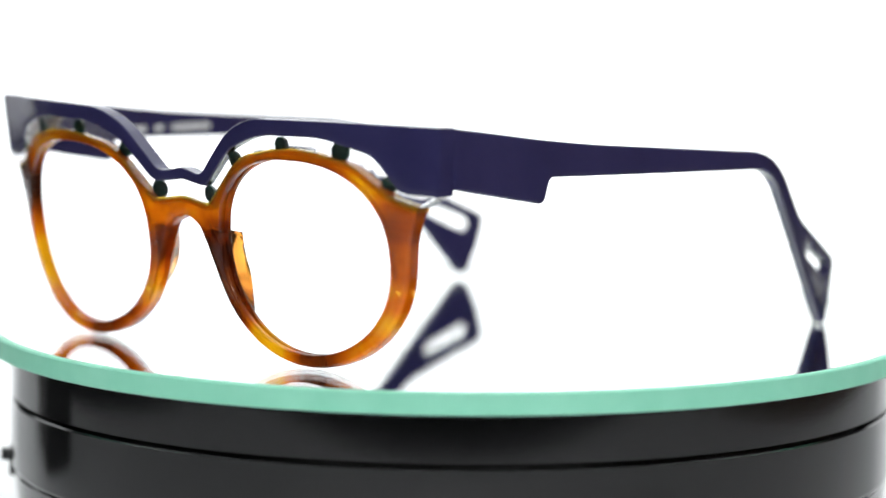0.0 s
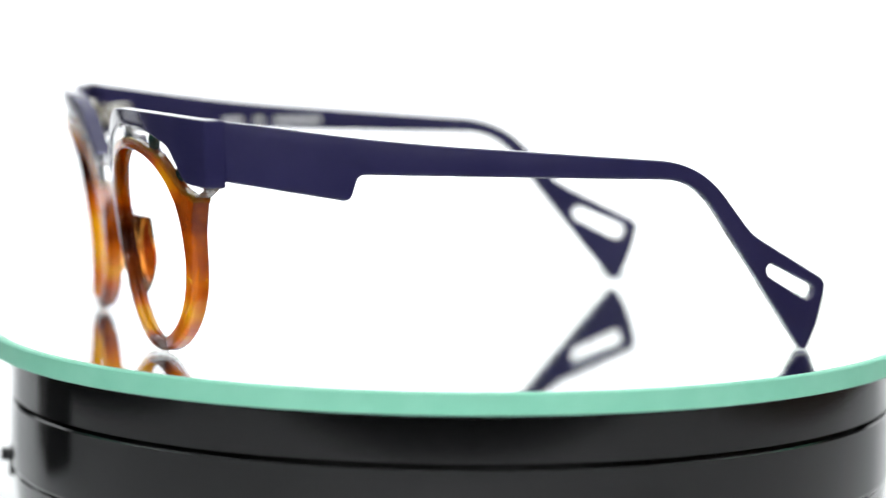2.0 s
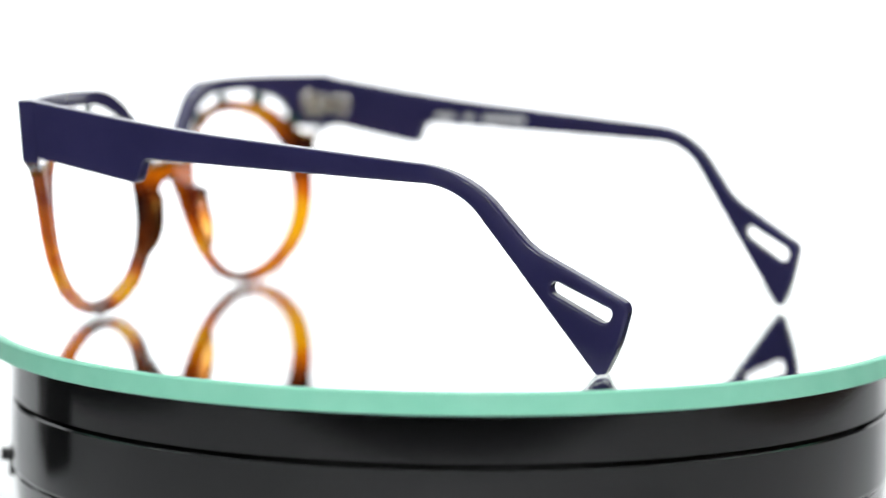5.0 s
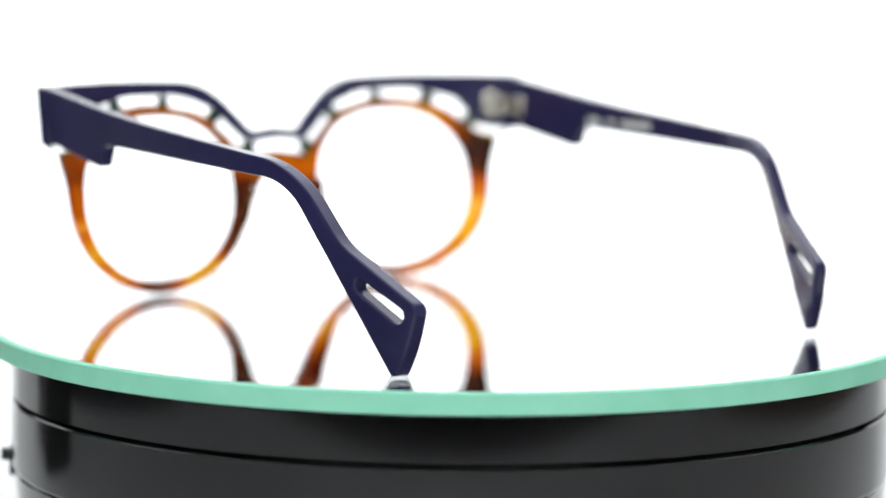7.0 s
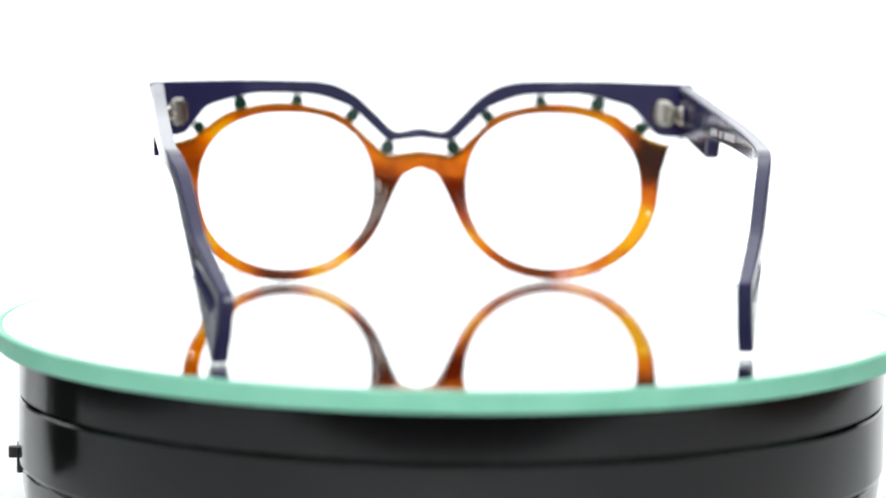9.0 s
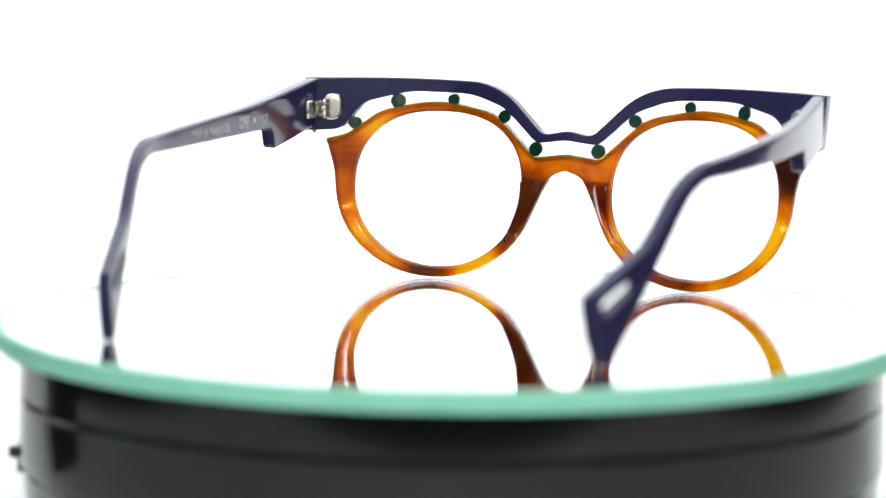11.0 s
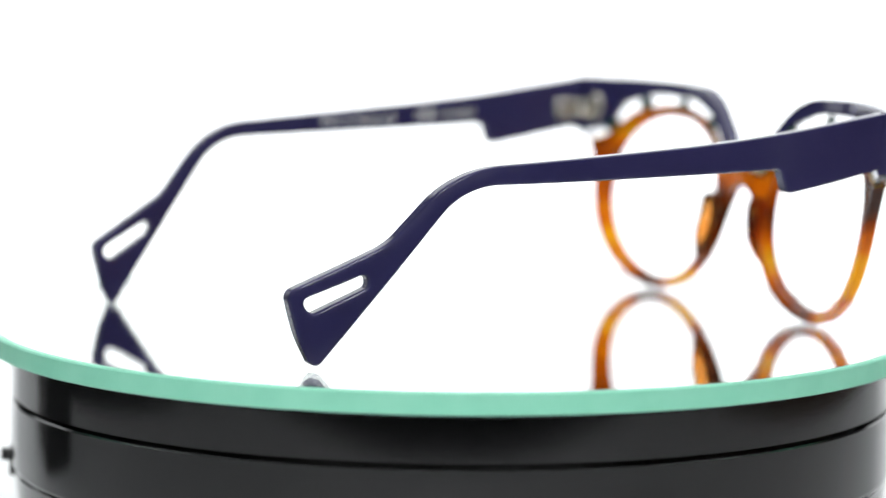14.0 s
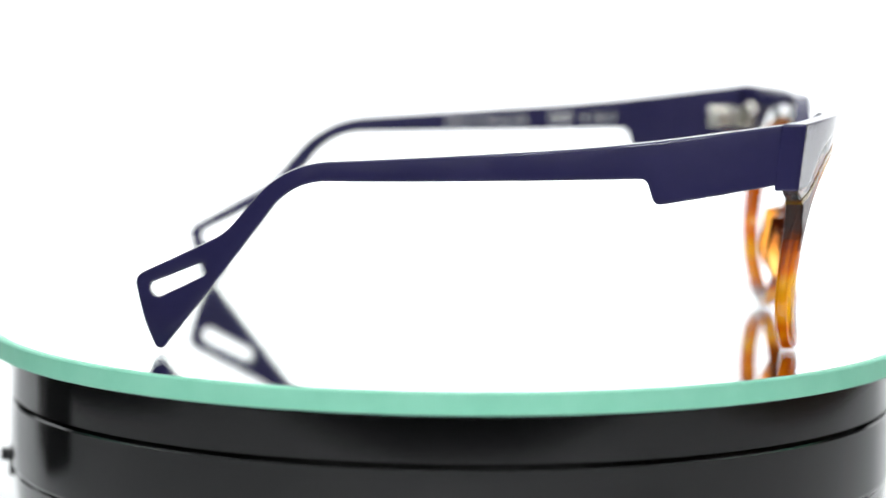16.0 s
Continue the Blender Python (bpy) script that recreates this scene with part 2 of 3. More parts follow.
def plate(outline, holes, thick, edge, place, grid=1.6, groove=0.0):
    """A sheet cut to an outline with holes, its rims rounded by edge, bent to shape by place(u, v, depth)."""
    loops = [outline if signed_area(outline) > 0 else outline[::-1]] + [h if signed_area(h) < 0 else h[::-1] for h in holes]
    size = edge if callable(edge) else (lambda p: edge)
    levels = []
    for k in range(6):
        a = radians(90) * (1 - k / 5)
        levels.append((1 - math.cos(a), 1 - math.sin(a), 1))
    levels = levels + [(o, d, -1) for o, d, _ in levels[::-1]]
    bm = bmesh.new()
    caps = []
    for loop in loops:
        prev = None
        steps = [(i, o, d, way) for i, (o, d, way) in enumerate(levels)]
        steps[6:6] = [(-1, 0, 0.05, 2), (-1, 0, 0.05, -2)]
        if groove and loop is not loops[0]:
            steps[7:7] = [(-1, 0, f, 0) for f in (0.36, 0.5, 0.64)]
        for i, o, d, way in steps:
            if abs(way) == 2:
                ring = [bm.verts.new((*q, size(q) + d if way > 0 else thick - size(q) - d)) for q in loop]
            elif way:
                moved = inset(loop, lambda p: o * size(p))
                ring = [bm.verts.new((*p, d * size(q) if way > 0 else thick - d * size(q))) for p, q in zip(moved, loop)]
            else:
                ring = [bm.verts.new((*p, d * thick)) for p in inset(loop, groove if d == 0.5 else 0.0)]
            if prev:
                for j in range(len(ring)):
                    h = (j + 1) % len(ring)
                    bm.faces.new((prev[j], prev[h], ring[h], ring[j]))
            if i in (0, len(levels) - 1):
                caps.append((i, ring))
            prev = ring
    rims = [inset(loop, size) for loop in loops]
    pts, edges, free = [], [], []
    for rim in rims:
        base = len(pts)
        pts += rim
        edges += [(base + j, base + (j + 1) % len(rim)) for j in range(len(rim))]
    rim_count = len(pts)
    lo = Vector((min(p.x for p in pts), min(p.y for p in pts)))
    hi = Vector((max(p.x for p in pts), max(p.y for p in pts)))
    near = np.array([tuple(p) for p in pts])
    row = 0
    y = lo.y
    while y < hi.y:
        x = lo.x + (grid / 2 if row % 2 else 0)
        while x < hi.x:
            if np.min(np.hypot(near[:, 0] - x, near[:, 1] - y)) > grid * 0.45 and inside(Vector((x, y)), rims):
                pts.append(Vector((x, y)))
            x += grid
        y += grid * 0.87
        row += 1
    from mathutils.geometry import delaunay_2d_cdt
    vs, _, fs, ov, _, _ = delaunay_2d_cdt(pts, edges, [], 0, 1e-7)
    keep = []
    for f in fs:
        c = sum((vs[i] for i in f), Vector((0, 0))) / len(f)
        if inside(c, rims):
            keep.append(f)
    for level in (0, len(levels) - 1):
        table = [v for i, ring in caps if i == level for v in ring]
        depth = 0.0 if level == 0 else thick
        table += [bm.verts.new((*p, depth)) for p in pts[rim_count:]]
        for f in keep:
            corner = [table[ov[i][0]] for i in f if ov[i]]
            if len(set(corner)) == 3:
                bm.faces.new(corner)
    for vtx in bm.verts:
        vtx.co = place(*vtx.co)
    return bm


# ---- the setting ----
def studio():
    top = tagged(part("table", box(-0.315, 0.315, -0.305, 0.75, -0.092, -0.052, 0.002), TABLE, None, "white laminate table under the tent"), category="table", kind="structure")
    for x in (-0.275, 0.275):
        for y in (-0.265, 0.71):
            part("leg", box(x - 0.025, x + 0.025, y - 0.025, y + 0.025, -0.85, -0.092, 0.003), TABLE, top)
    for x in (-0.562, 0.562):
        for y in (-0.28, 0.59):
            pole = bmesh.new()
            bmesh.ops.create_cone(pole, cap_ends=True, segments=16, radius1=0.006, radius2=0.006, depth=1.65, matrix=Matrix.Translation((x, y, -0.025)))
            tagged(part("tent_pole", pole, TABLE, None, "thin white tent pole standing on the floor"), category="tent pole", kind="structure")
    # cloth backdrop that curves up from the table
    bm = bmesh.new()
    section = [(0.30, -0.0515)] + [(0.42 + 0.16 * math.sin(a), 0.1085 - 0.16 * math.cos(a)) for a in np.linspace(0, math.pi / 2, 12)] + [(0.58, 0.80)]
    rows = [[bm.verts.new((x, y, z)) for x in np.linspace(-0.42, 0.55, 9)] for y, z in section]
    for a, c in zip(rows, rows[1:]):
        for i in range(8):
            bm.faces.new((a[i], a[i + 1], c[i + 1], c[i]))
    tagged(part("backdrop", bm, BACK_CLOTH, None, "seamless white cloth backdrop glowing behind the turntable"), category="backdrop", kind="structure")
    # Unseen glowing roof and side panel, added on the evidence of reflections alone.
    tagged(part("tent_roof", box(-0.55, 0.55, -0.42, 0.60, 0.80, 0.803), ROOF_CLOTH, None, "assumed glowing white cloth roof, out of view", smooth=False), category="light tent", kind="structure")
    tagged(part("side_glow_panel", box(-0.553, -0.55, 0.36, 0.575, -0.05, 0.80), SIDE_CLOTH, None, "assumed glowing white side cloth, out of view", smooth=False), category="light tent", kind="structure")
    # Unseen glowing panel added behind the camera to fill light from the front.
    tagged(part("front_fill_panel", box(-0.9, 0.9, -1.253, -1.25, -0.05, 1.1), FRONT_FILL, None, "added glowing white fill panel behind the camera", smooth=False), category="light tent", kind="structure")
    for x in (-0.91, 0.91):
        pole = bmesh.new()
        bmesh.ops.create_cone(pole, cap_ends=True, segments=16, radius1=0.012, radius2=0.012, depth=1.97, matrix=Matrix.Translation((x, -1.2515, 0.135)))
        tagged(part("fill_panel_pole", pole, HOUSING, None, "black pole holding the added fill panel"), category="pole", kind="structure")
    W, Y0, Y1, Z0, Z1 = 1.6, -1.8, 1.2, -0.85, 1.55
    # Unseen walls, their tones chosen for the dark and brown reflections in the base.
    for name, dims, mat, label in (("wall_west", (-W - 0.1, -W, Y0, Y1, Z0, Z1), SHADE, "plain dark grey studio wall"), ("wall_east", (W, W + 0.1, Y0, Y1, Z0, Z1), WOOD, "dark brown panelled studio wall"),
                                   ("wall_south", (-W, W, Y0 - 0.1, Y0, Z0, Z1), SHADE, "plain dark grey studio wall"), ("wall_north", (-W, W, Y1, Y1 + 0.1, Z0, Z1), SHADE, "plain dark grey studio wall")):
        tagged(part(name, box(*dims), mat, None, label, smooth=False), category="wall", kind="structure")
    tagged(part("ceiling", box(-W, W, Y0, Y1, Z1, Z1 + 0.1), PAINT, None, "plain white studio ceiling", smooth=False), category="ceiling", kind="structure")
    tagged(part("floor", box(-W, W, Y0, Y1, Z0 - 0.1, Z0), DARK, None, "grey carpet studio floor", smooth=False), category="floor", kind="structure")


def studio_lamp(eye, target, radius):
    lamp = new("studio_lamp")
    tagged(lamp, "round black studio lamp with a white diffuser", "lamp", "studio lamps")
    m = look(eye, target)
    lamp.matrix_basis = m
    shell = lathe([(0, 0.06), (radius * 0.6, 0.06), (radius + 0.006, 0.02), (radius + 0.006, -0.004), (radius, -0.004), (radius, 0.0), (0, 0.004)], 48)
    part("housing", shell, HOUSING, lamp)
    part("diffuser", lathe([(0, -0.003), (radius - 0.001, -0.002), (radius - 0.001, 0.0005), (0, 0.0005)], 48), LAMP, lamp, "white glowing diffuser")
    # stand: a pole from the floor with a round foot
    inv = m.inverted()
    pole = bmesh.new()
    x, y, z = m @ Vector((0, 0, 0.058))
    bmesh.ops.create_cone(pole, cap_ends=True, segments=24, radius1=0.011, radius2=0.009, depth=z + 0.84, matrix=Matrix.Translation((x, y, (z - 0.84) / 2)))
    pole.transform(inv)
    part("pole", pole, HOUSING, lamp)
    foot = lathe([(0, 0.02), (0.02, 0.02), (0.13, 0.008), (0.14, 0.004), (0.14, 0.0), (0, 0.0)], 48)
    foot.transform(inv @ Matrix.Translation((x, y, -0.85)))
    part("foot", foot, HOUSING, lamp)
    return lamp


# ---- the turntable ----
def make_turntable():
    table = new("display_turntable")
    table.matrix_basis = pose(0, 0, -0.0004)
    tagged(table, "black glossy motorised turntable with a mirror plate on top", "turntable")
    top, groove, low = -0.0052, -0.0167, -0.0340
    R = 0.1063
    body = [(0, low - 0.0150), (R - 0.006, low - 0.0150), (R - 0.003, low - 0.0130), (R - 0.0014, low - 0.0070), (R - 0.0006, low - 0.0006), (R - 0.0011, low - 0.0001),
            (R - 0.0003, low + 0.0005), (R, low + 0.0012), (R, low + 0.0014), (R, groove - 0.0010), (R, groove - 0.0008), (R - 0.0004, groove - 0.0004), (R - 0.0018, groove - 0.0003), (R - 0.0018, groove - 0.0001), (0, groove - 0.0001)]
    part("base", lathe(body), BLACK, table)
    ring = [(0, groove + 0.0002), (R - 0.0018, groove + 0.0002), (R - 0.0018, groove + 0.0003), (R - 0.0004, groove + 0.0004), (R - 0.0001, groove + 0.0007), (R - 0.0001, groove + 0.0009),
            (R - 0.0001, top - 0.0014), (R - 0.0001, top - 0.0012), (R - 0.0010, top - 0.0003), (0, top - 0.0003)]
    platter = part("platter", lathe(ring), BLACK, table, "black gloss platter ring that turns")
    plate_r = 0.1118
    part("mirror_backing", lathe([(0, -0.0051), (plate_r - 0.0019, -0.0051), (plate_r - 0.0019, -0.0046), (0, -0.0046)]), SILVER, platter, "silvered mirror backing")
    part("glass_plate", lathe([(0, -0.00485), (plate_r - 0.0016, -0.00485), (plate_r - 0.0016, -0.0002), (plate_r - 0.0018, 0.0), (0, 0.0)]), GLASS, platter, "clear glass of the mirror plate")
    part("ground_edge", lathe([(plate_r - 0.00155, -0.0049), (plate_r - 0.0004, -0.0049), (plate_r, -0.0045), (plate_r, -0.0004), (plate_r - 0.0004, 0.0), (plate_r - 0.00155, 0.0), (plate_r - 0.00155, -0.0049)]), MINT, platter, "mint green ground glass edge")
    # switch on the side of the base
    sw = Matrix.Rotation(radians(188), 4, "Z")
    bm = box(R - 0.001, R + 0.0004, -0.0045, 0.0045, -0.0362, -0.0298, 0.0004)
    bm.transform(sw)
    plate_ob = part("switch_plate", bm, RUBBER, table, "small black switch plate")
    bm = box(R + 0.0002, R + 0.0024, -0.0016, 0.0016, -0.0330, -0.0303, 0.0004)
    bm.transform(sw)
    part("switch_lever", bm, RUBBER, plate_ob)
    return table, platter


# Unseen box added for the dark patch the base reflects; its kind is unknown.
def make_reflected_box():
    box_ob = new("reflected_box")
    tagged(box_ob, "plain black box out of view, there for its reflection in the base", "power supply")
    box_ob.matrix_basis = pose(-0.228, 0.036, -0.052, 0, 0, -50)
    body = part("body", box(-0.046, 0.046, -0.02, 0.02, 0.0, 0.11, 0.004), RUBBER, box_ob)
    part("lid_seam", box(-0.0465, 0.0465, -0.0205, 0.0205, 0.088, 0.0892, 0.0003), HOUSING, body)


# ---- the spectacles (shapes in millimetres, front seen from behind with x across, z up) ----
SHIFT_X, SHIFT_Y, REST = -1.2, -82.9, 0.05
FRONT = 3.6


def bow(x, z):
    """Depth of the back of the front: a gentle wrap, a lean that grows downwards and a small skew."""
    ax = math.sqrt(x * x + 9)
    swell = (1.9 if x < 0 else 0.7) * math.sin(math.pi * max(0.0, min(1.0, (abs(x) - 9) / 64))) ** 2
    return -0.4 - swell + 0.0036 * (ax - 22) ** 2 + (0.095 - 0.0003 * x) * (48 - z) + 0.0011 * (48 - z) ** 2 + 0.0097 * x


def lift(x):
    """The front stands a hair higher on one side."""
    return REST + max(0.0032 * x, 0.0008 * x)


def on_front(proud=0.0):
    def place(u, v, d):
        return Vector((u + SHIFT_X, bow(u, v) + proud - d + SHIFT_Y, v + lift(u))) / 1000
    return place


def on_brow(u, v, d):
    """The brow follows the front, and thickens backwards at its ends to meet the temples."""
    extra = (0.6 if u > 0 else 1.4) * max(0.0, min(1.0, (abs(u) - 66) / 7)) ** 2
    return Vector((u + SHIFT_X, bow(u, v) + 0.15 + extra * (1 - d / (FRONT + 0.3)) - d + SHIFT_Y, v + lift(u))) / 1000


def mirrored(half):
    """Full outline from a half given from the middle top round to the middle bottom."""
    return half + [(-u, v, r) for u, v, r in half[::-1]]


LENS_MID, LENS_A, LENS_B = (36.6, 24.2), 23.8, 21.5


def rim_edge(p):
    """The rim is well rounded below and crisper along its thin top."""
    return 0.32 + 0.6 * max(0.0, min(1.0, (43 - p.y) / 9)) * max(0.0, min(1.0, (70 - abs(p.x)) / 6))


def lens_hole(side):
    out = []
    for i in range(132):
        a = 2 * math.pi * i / 132
        c, s = math.cos(a), math.sin(a)
        n = 2.4 if s > 0 else 2.05
        out.append(Vector((side * (LENS_MID[0] + LENS_A * math.copysign(abs(c) ** (2 / n), c)), LENS_MID[1] + (LENS_B - (0.8 if s > 0 else -0.1)) * math.copysign(abs(s) ** (2 / n), s))))
    return out


RIM_TOP = [(0.8, 34.5, 0), (9.3, 33.3, 2.5), (21.5, 44.8, 14), (39.0, 48.2, 40), (53.5, 44.8, 12), (62.3, 38.3, 5), (67.9, 36.7, 0.4)]
RIM_LOW = [(65.6, 29.0, 20)] + [(36.9 + 28.0 * math.cos(radians(a)), 24.2 + 24.65 * math.sin(radians(a)), 30) for a in range(-10, -166, -12)] + [(6.9, 24.3, 6), (4.6, 28.4, 3), (0.8, 30.1, 3)]
BROW_TOP = [(0.8, 41.0, 0), (7.0, 39.7, 4), (20.8, 53.3, 21), (45.0, 54.0, 900), (73.9, 53.6, 0.5)]
BROW_LOW = [(72.9, 38.9, 0.6), (64.3, 39.4, 4), (58.4, 47.0, 6), (46.0, 50.3, 30), (28.0, 50.0, 25), (18.5, 46.4, 12), (8.8, 37.3, 4), (0.8, 38.4, 0)]
PINS = [(60.6, 41.3, 1.65), (49.2, 47.5, 1.95), (33.6, 48.3, 1.6), (18.6, 44.2, 1.75), (8.9, 35.8, 1.95)]


def temple_x(y, side):
    """Outer face of a temple: nearly straight to the ear bend, then running inwards; the second temple is sprung outwards."""
    turn = 4 * math.log1p(math.exp((y - 112) / 4))
    if side > 0:
        return 73.5 - 0.27 * turn
    return 73.0 + 2.9 * math.sin(math.pi * max(0, min(1, (y - 8) / 100))) - 0.35 * turn


def on_temple(side, depth0=0.0):
    """side 1 or -1; depth runs from the outer face inwards."""
    def place(u, v, d):
        y = u - (0 if side > 0 else 1.6 + 0.45 * max(0.0, min(1.0, (u - 95) / 35)))
        x = temple_x(u, side) - d - depth0
        drop = (0 if side > 0 else 0.45 - 1.6 * (u / 148) ** 6)
        root = max(0.0, 1 - (u - 10.4) / 14)
        if side > 0:
            y += 0.6 * max(0.0, min(1.0, (u - 95) / 35))
        y += root * 0.105 * (46 - v) + (0 if side > 0 else 0.85 * root)
        return Vector((side * x + SHIFT_X, y + SHIFT_Y, v - drop + REST)) / 1000
    return place


TEMPLE = [(10.3, 53.7, 0.4), (46.0, 48.7, 700), (119.1, 43.2, 24), (133.1, 26.5, 17), (154.1, 14.8, 2.8), (151.9, 5.6, 30), (148.3, -2.2, 1.5),
          (117.4, 39.4, 16), (40.0, 41.7, 1.7), (38.2, 35.9, 1.8), (10.3, 40.6, 0.4)]
SLOT = [(137.6, 19.9, 1.6), (150.9, 13.4, 1.6), (149.4, 10.1, 1.6), (137.2, 17.0, 1.6)]


def pad_ridge(side):
    """A nose rest: a fin that starts with a small shelf, swells backwards from the nose side of the rim and dies away below."""
    bm = bmesh.new()
    rings = []
    shape = [(0.0, -0.08), (0.05, 0.04), (0.22, 0.16), (0.42, 0.36), (0.58, 0.66), (0.70, 0.92), (0.79, 1.0), (0.88, 0.92), (0.95, 0.55), (1.0, -0.08)]
    for i in range(25):
        f = i / 24
        z = 27.8 - 17.6 * f
        h = 4.3 * min(1, (f / 0.045)) ** 0.5 * (1 if f < 0.45 else max(0.0, math.cos((f - 0.45) / 0.55 * math.pi / 2)) ** 0.8) + 0.1
        nose = 4.9 + 0.40 * (28 - z) + 0.008 * (28 - z) ** 2
        hole = LENS_MID[0] - LENS_A * math.sqrt(1 - ((z - LENS_MID[1]) / LENS_B) ** 2)
        a, b = nose + 0.5, hole - 0.7
        ring = []
        for w, k in shape:
            x = side * (a + (b - a) * w)
            ring.append(bm.verts.new(Vector((x + SHIFT_X, bow(x, z) + (h * k if k > 0 else -0.25) + SHIFT_Y, z + lift(x))) / 1000))
        rings.append(ring)
    n = len(shape)
    for a, c in zip(rings, rings[1:]):
        for i in range(n):
            bm.faces.new((a[i], a[(i + 1) % n], c[(i + 1) % n], c[i]))
    for ring in (rings[0], rings[-1]):
        bm.faces.new(ring)
    return bm


def pin(side, x, z, r):
    bm = bmesh.new()
    steps = 28
    rings = []
    for rr, d in ((r - 0.12, -0.02), (r, 0.1), (r, 1.5), (r - 0.12, 1.62)):
        rings.append([bm.verts.new(on_front()(side * x + rr * math.cos(2 * math.pi * i / steps), z + rr * math.sin(2 * math.pi * i / steps), d)) for i in range(steps)])
    for a, c in zip(rings, rings[1:]):
        for i in range(steps):
            bm.faces.new((a[i], a[(i + 1) % steps], c[(i + 1) % steps], c[i]))
    bm.faces.new(rings[0])
    bm.faces.new(rings[-1])
    return bm


def hinge_block(x0, x1, y0, y1, z0, z1, bevel):
    bm = box(x0, x1, y0, y1, z0, z1, bevel)
    bm.transform(Matrix.Diagonal((0.001, 0.001, 0.001, 1)) @ Matrix.Translation((SHIFT_X, SHIFT_Y, REST)))
    return bm


def rod(at, axis, r, length, steps=20):
    bm = bmesh.new()
    m = Matrix.Translation(at) @ Vector(axis).to_track_quat("Z", "Y").to_matrix().to_4x4()
    bmesh.ops.create_cone(bm, cap_ends=True, segments=steps, radius1=r, radius2=r, depth=length, matrix=m)
    bmesh.ops.bevel(bm, geom=[e for e in bm.edges if len(e.link_faces) == 2 and e.calc_face_angle() > 1], offset=r * 0.15, segments=2, profile=0.5, affect="EDGES")
    bm.transform(Matrix.Diagonal((0.001, 0.001, 0.001, 1)) @ Matrix.Translation((SHIFT_X, SHIFT_Y, REST)))
    return bm


def lettering(name, text, height, width, start, base, temple):
    """White printed letters on the inner face of the first temple, running towards the front."""
    cu = bpy.data.curves.new(name, "FONT")
    cu.body, cu.size, cu.extrude, cu.resolution_u, cu.offset = text, 1.0, 0.0, 3, 0.014
    tmp = new(name, cu)
    me = bpy.data.meshes.new_from_object(tmp.evaluated_get(bpy.context.evaluated_depsgraph_get()))
    bpy.data.objects.remove(tmp)
    xs = [v.co.x for v in me.vertices]
    ys = [v.co.y for v in me.vertices]
    x0, x1, y1 = min(xs), max(xs), max(ys)
    bm = bmesh.new()
    bm.from_mesh(me)
    place = on_temple(1)
    for v in bm.verts:
        u = start - (v.co.x - x0) / (x1 - x0) * width
        v.co = place(u, base + v.co.y / y1 * height, TEMPLE_THICK + 0.03)
    return part(name, bm, INK, temple, "small white printed lettering", smooth=False)


TEMPLE_THICK = 3.5


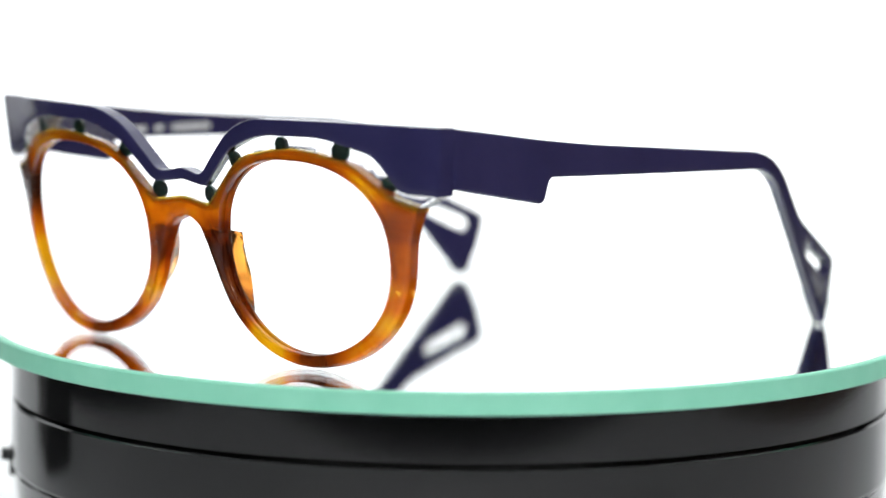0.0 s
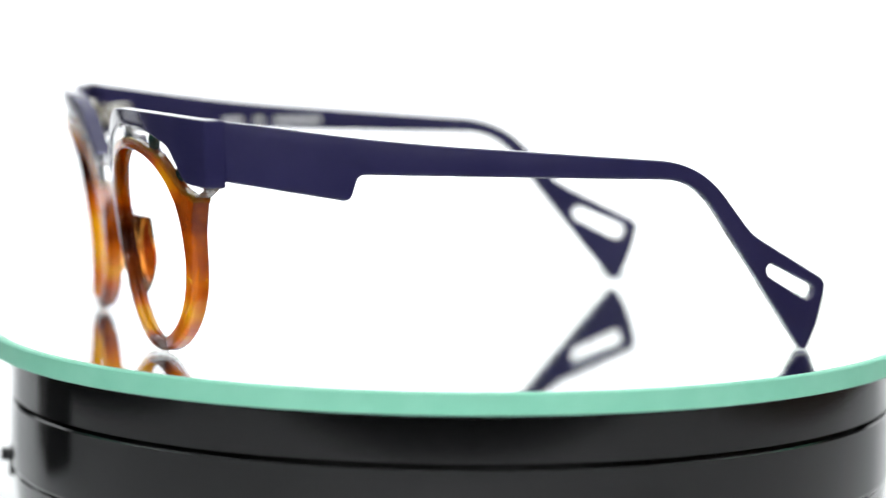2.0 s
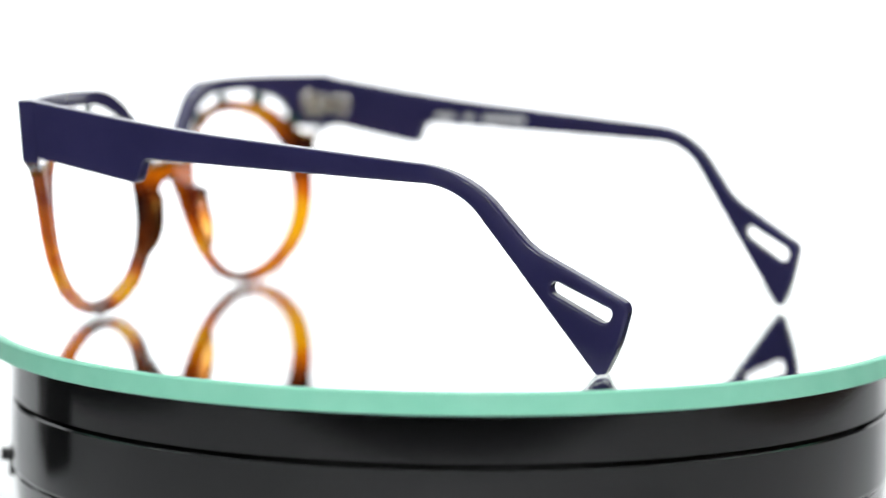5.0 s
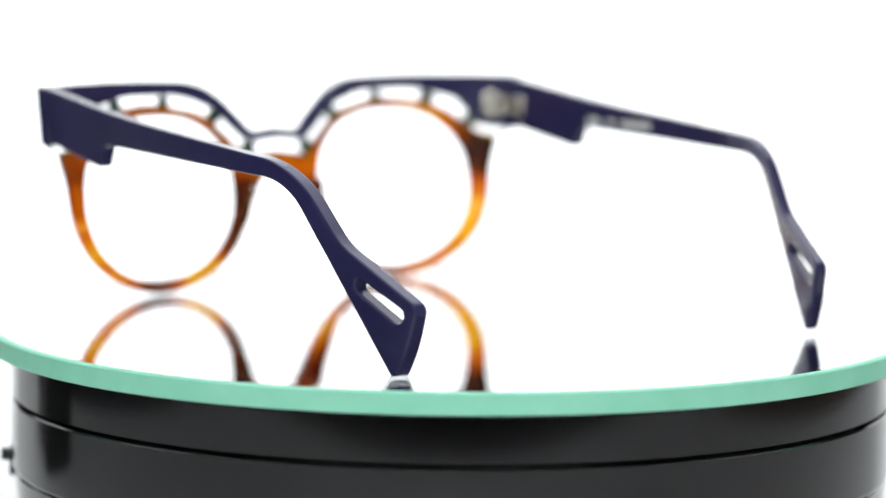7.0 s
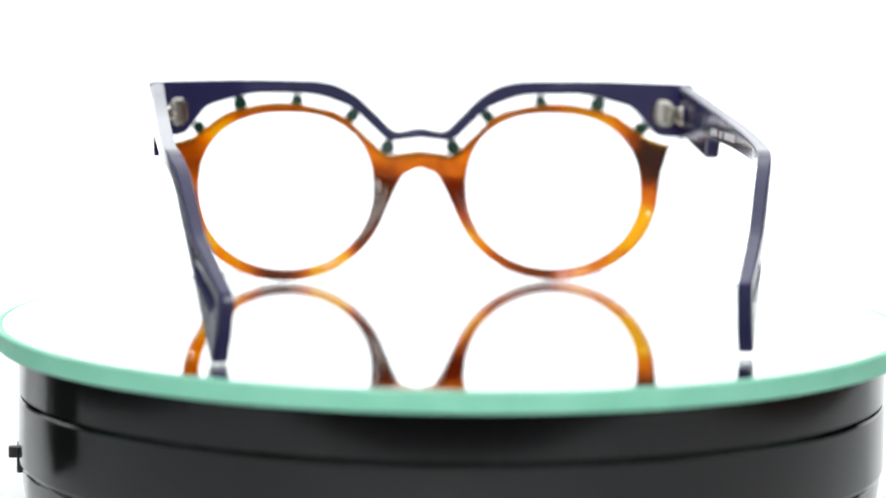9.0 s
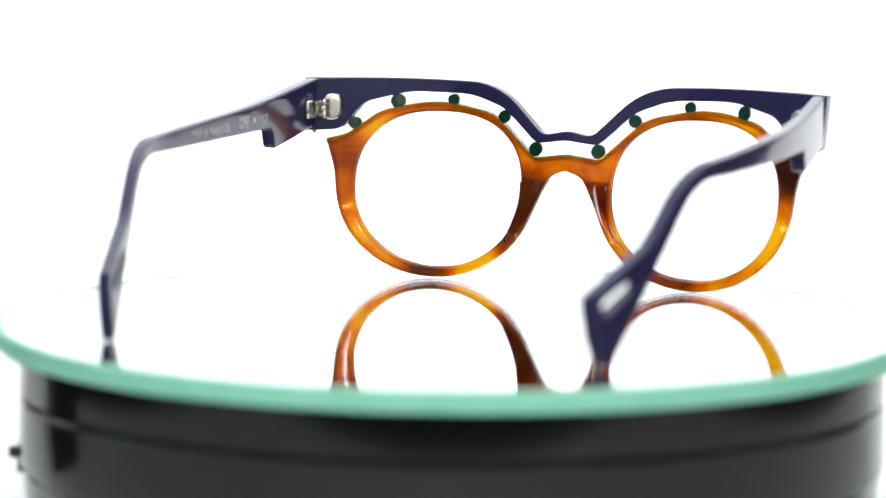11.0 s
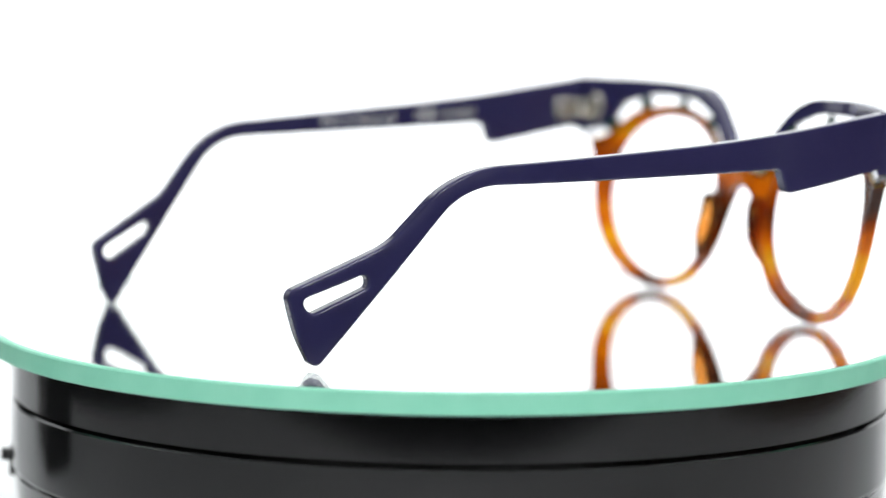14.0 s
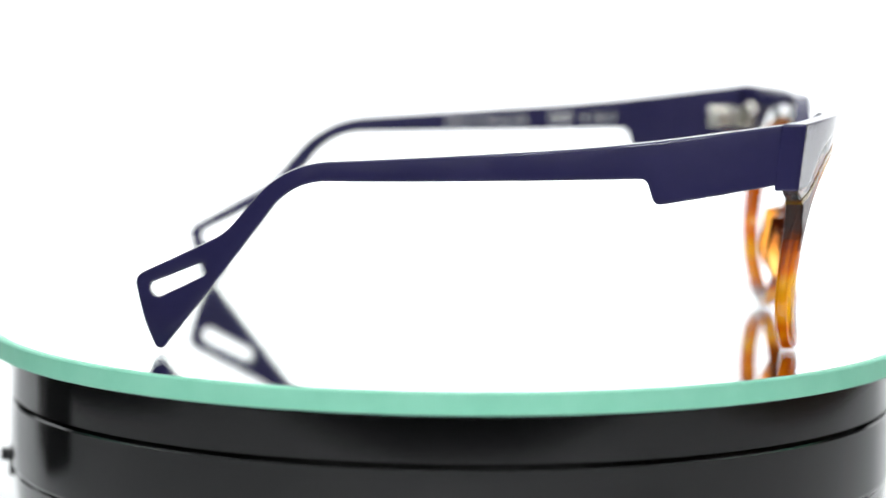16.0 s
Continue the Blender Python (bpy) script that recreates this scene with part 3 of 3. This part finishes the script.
def make_spectacles():
    specs = new("spectacles")
    tagged(specs, "two-tone spectacles, navy brow and temples over honey tortoise rims", "glasses")
    brow_loop = rounded(mirrored(BROW_TOP + BROW_LOW))
    part("brow", plate(brow_loop, [], FRONT + 0.3, 0.4, on_brow), NAVY, specs, "navy blue acetate brow bar")
    rim_loop = rounded(mirrored(RIM_TOP + RIM_LOW))
    rim = part("rim", plate(rim_loop, [lens_hole(1), lens_hole(-1)], FRONT, rim_edge, on_front(), groove=0.7), AMBER, specs, "honey tortoise acetate rims with a keyhole bridge")
    for side in (1, -1):
        part("nose_rest", pad_ridge(side), PALE, rim, "thin translucent honey nose rest")
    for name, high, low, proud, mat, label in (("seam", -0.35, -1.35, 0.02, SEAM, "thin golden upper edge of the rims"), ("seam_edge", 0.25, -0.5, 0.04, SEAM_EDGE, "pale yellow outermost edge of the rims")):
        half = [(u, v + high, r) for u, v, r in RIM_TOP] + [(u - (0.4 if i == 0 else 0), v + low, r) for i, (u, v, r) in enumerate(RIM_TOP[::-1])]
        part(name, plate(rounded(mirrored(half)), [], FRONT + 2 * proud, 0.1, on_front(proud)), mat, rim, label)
    # clear layer between brow and rim, sunk a little into both
    clear_half = [(u, v + 0.35, r) for u, v, r in BROW_LOW[::-1]]
    clear_half[-1] = (72.3, 38.9, 0.3)
    clear_half[-2] = (64.3, 40.0, 4)
    clear_half += [(u, v - 0.35, r) for u, v, r in RIM_TOP[::-1]]
    clear_half[len(BROW_LOW)] = (67.7, 36.3, 0.3)
    layer = part("clear_layer", plate(rounded(mirrored(clear_half)), [], FRONT - 0.16, 0.25, on_front(-0.08)), CLEAR, specs, "clear acetate layer with green pins")
    for side in (1, -1):
        for x, z, r in PINS:
            part("pin", pin(side, x, z, r), GREEN, layer, "round dark green pin")
    temples = []
    for side in (1, -1):
        t = part("temple", plate(rounded(TEMPLE), [rounded(SLOT, 0.4)], TEMPLE_THICK, 0.6, on_temple(side), 1.8), NAVY, specs, "navy acetate temple with a stepped root and slotted tip")
        temples.append(t)
        # hinge: a leaf let into the brow, a leaf on the temple and knuckles
        sx = side
        dy = 0 if side > 0 else -1.6
        X = 70.3
        leaf = hinge_block(*sorted((sx * (X - 2.2), sx * (X + 0.2))), 11.4 + dy, 19.0 + dy, 43.0, 48.0, 1.1)
        h = part("hinge", leaf, STEEL, specs, "bright nickel hinge")
        oval = rounded([(sx * u, v, 2.4) for u, v in ((63.4, 42.0), (68.7, 42.0), (68.7, 49.3), (63.4, 49.3))], 0.5)
        part("hinge_leaf", plate(oval, [], 2.4, 0.7, on_front(1.9)), STEEL, h, "rounded nickel plate on the brow")
        for z in (43.7, 45.5, 47.3):
            part("knuckle", rod((sx * 67.2, 11.4 + dy, z), (0, 0, 1), 1.5, 1.6), STEEL, h)
        # Black block laid on the leaf; its colour stands for the hole's shade.
        part("hole_shade", hinge_block(*sorted((sx * (X - 2.26), sx * (X - 2.0))), 15.0 + dy, 16.6 + dy, 44.6, 46.4, 0.1), RUBBER, h, "black block standing in for the shaded hole")
    # printing on the inner faces
    t = temples[0]
    lettering("lettering", "MADE  IN  FRANCE", 1.7, 17.0, 87.5, 42.45, t)
    lettering("lettering", "CE", 2.1, 3.4, 69.6, 42.5, t)
    lettering("lettering", "OPIF", 3.2, 6.1, 60.3, 42.7, t)
    lettering("lettering", "1417", 2.3, 6.1, 48.8, 43.4, t)
    bm = bmesh.new()
    ring = [bm.verts.new(on_temple(1)(51.0 + 0.75 * math.cos(a), 44.5 + 0.75 * math.sin(a), TEMPLE_THICK + 0.03)) for a in np.linspace(0, 2 * math.pi, 20, endpoint=False)]
    bm.faces.new(ring)
    part("lettering", bm, INK, t, smooth=False)
    for y0, y1, z0, z1 in ((41.8, 47.3, 42.8, 44.5), (50.2, 53.0, 42.8, 44.5), (55.8, 68.3, 42.8, 44.5)):
        bm = bmesh.new()
        pts = [(y0, z0), (y1, z0), (y1, z1), (y0, z1)]
        bm.faces.new([bm.verts.new(on_temple(-1)(u + 1.6, v, TEMPLE_THICK + 0.03)) for u, v in pts])
        part("lettering_bar", bm, INK, temples[1], "unreadable white lettering", smooth=False)
    return specs


studio()
studio_lamp((0.085, -0.90, 0.40), (0, 0, 0.02), 0.052)
studio_lamp((-0.105, -0.96, 0.47), (0, 0, 0.02), 0.052)
turntable, platter = make_turntable()
make_reflected_box()
spectacles = make_spectacles()


# ---- what moves ----
def motions():
    turn = [(0.5 * i, 315.14 - 14.2016 * 0.5 * i) for i in range(33)]
    walk(spectacles, [(t, pose(0, 0, 0, 0, 0, a)) for t, a in turn])
    walk(focus, [(t, pose(0, y, 0)) for t, y in SHARP])
    walk(platter, [(t, pose(0, 0, 0, 0, 0, a)) for t, a in turn])


motions()
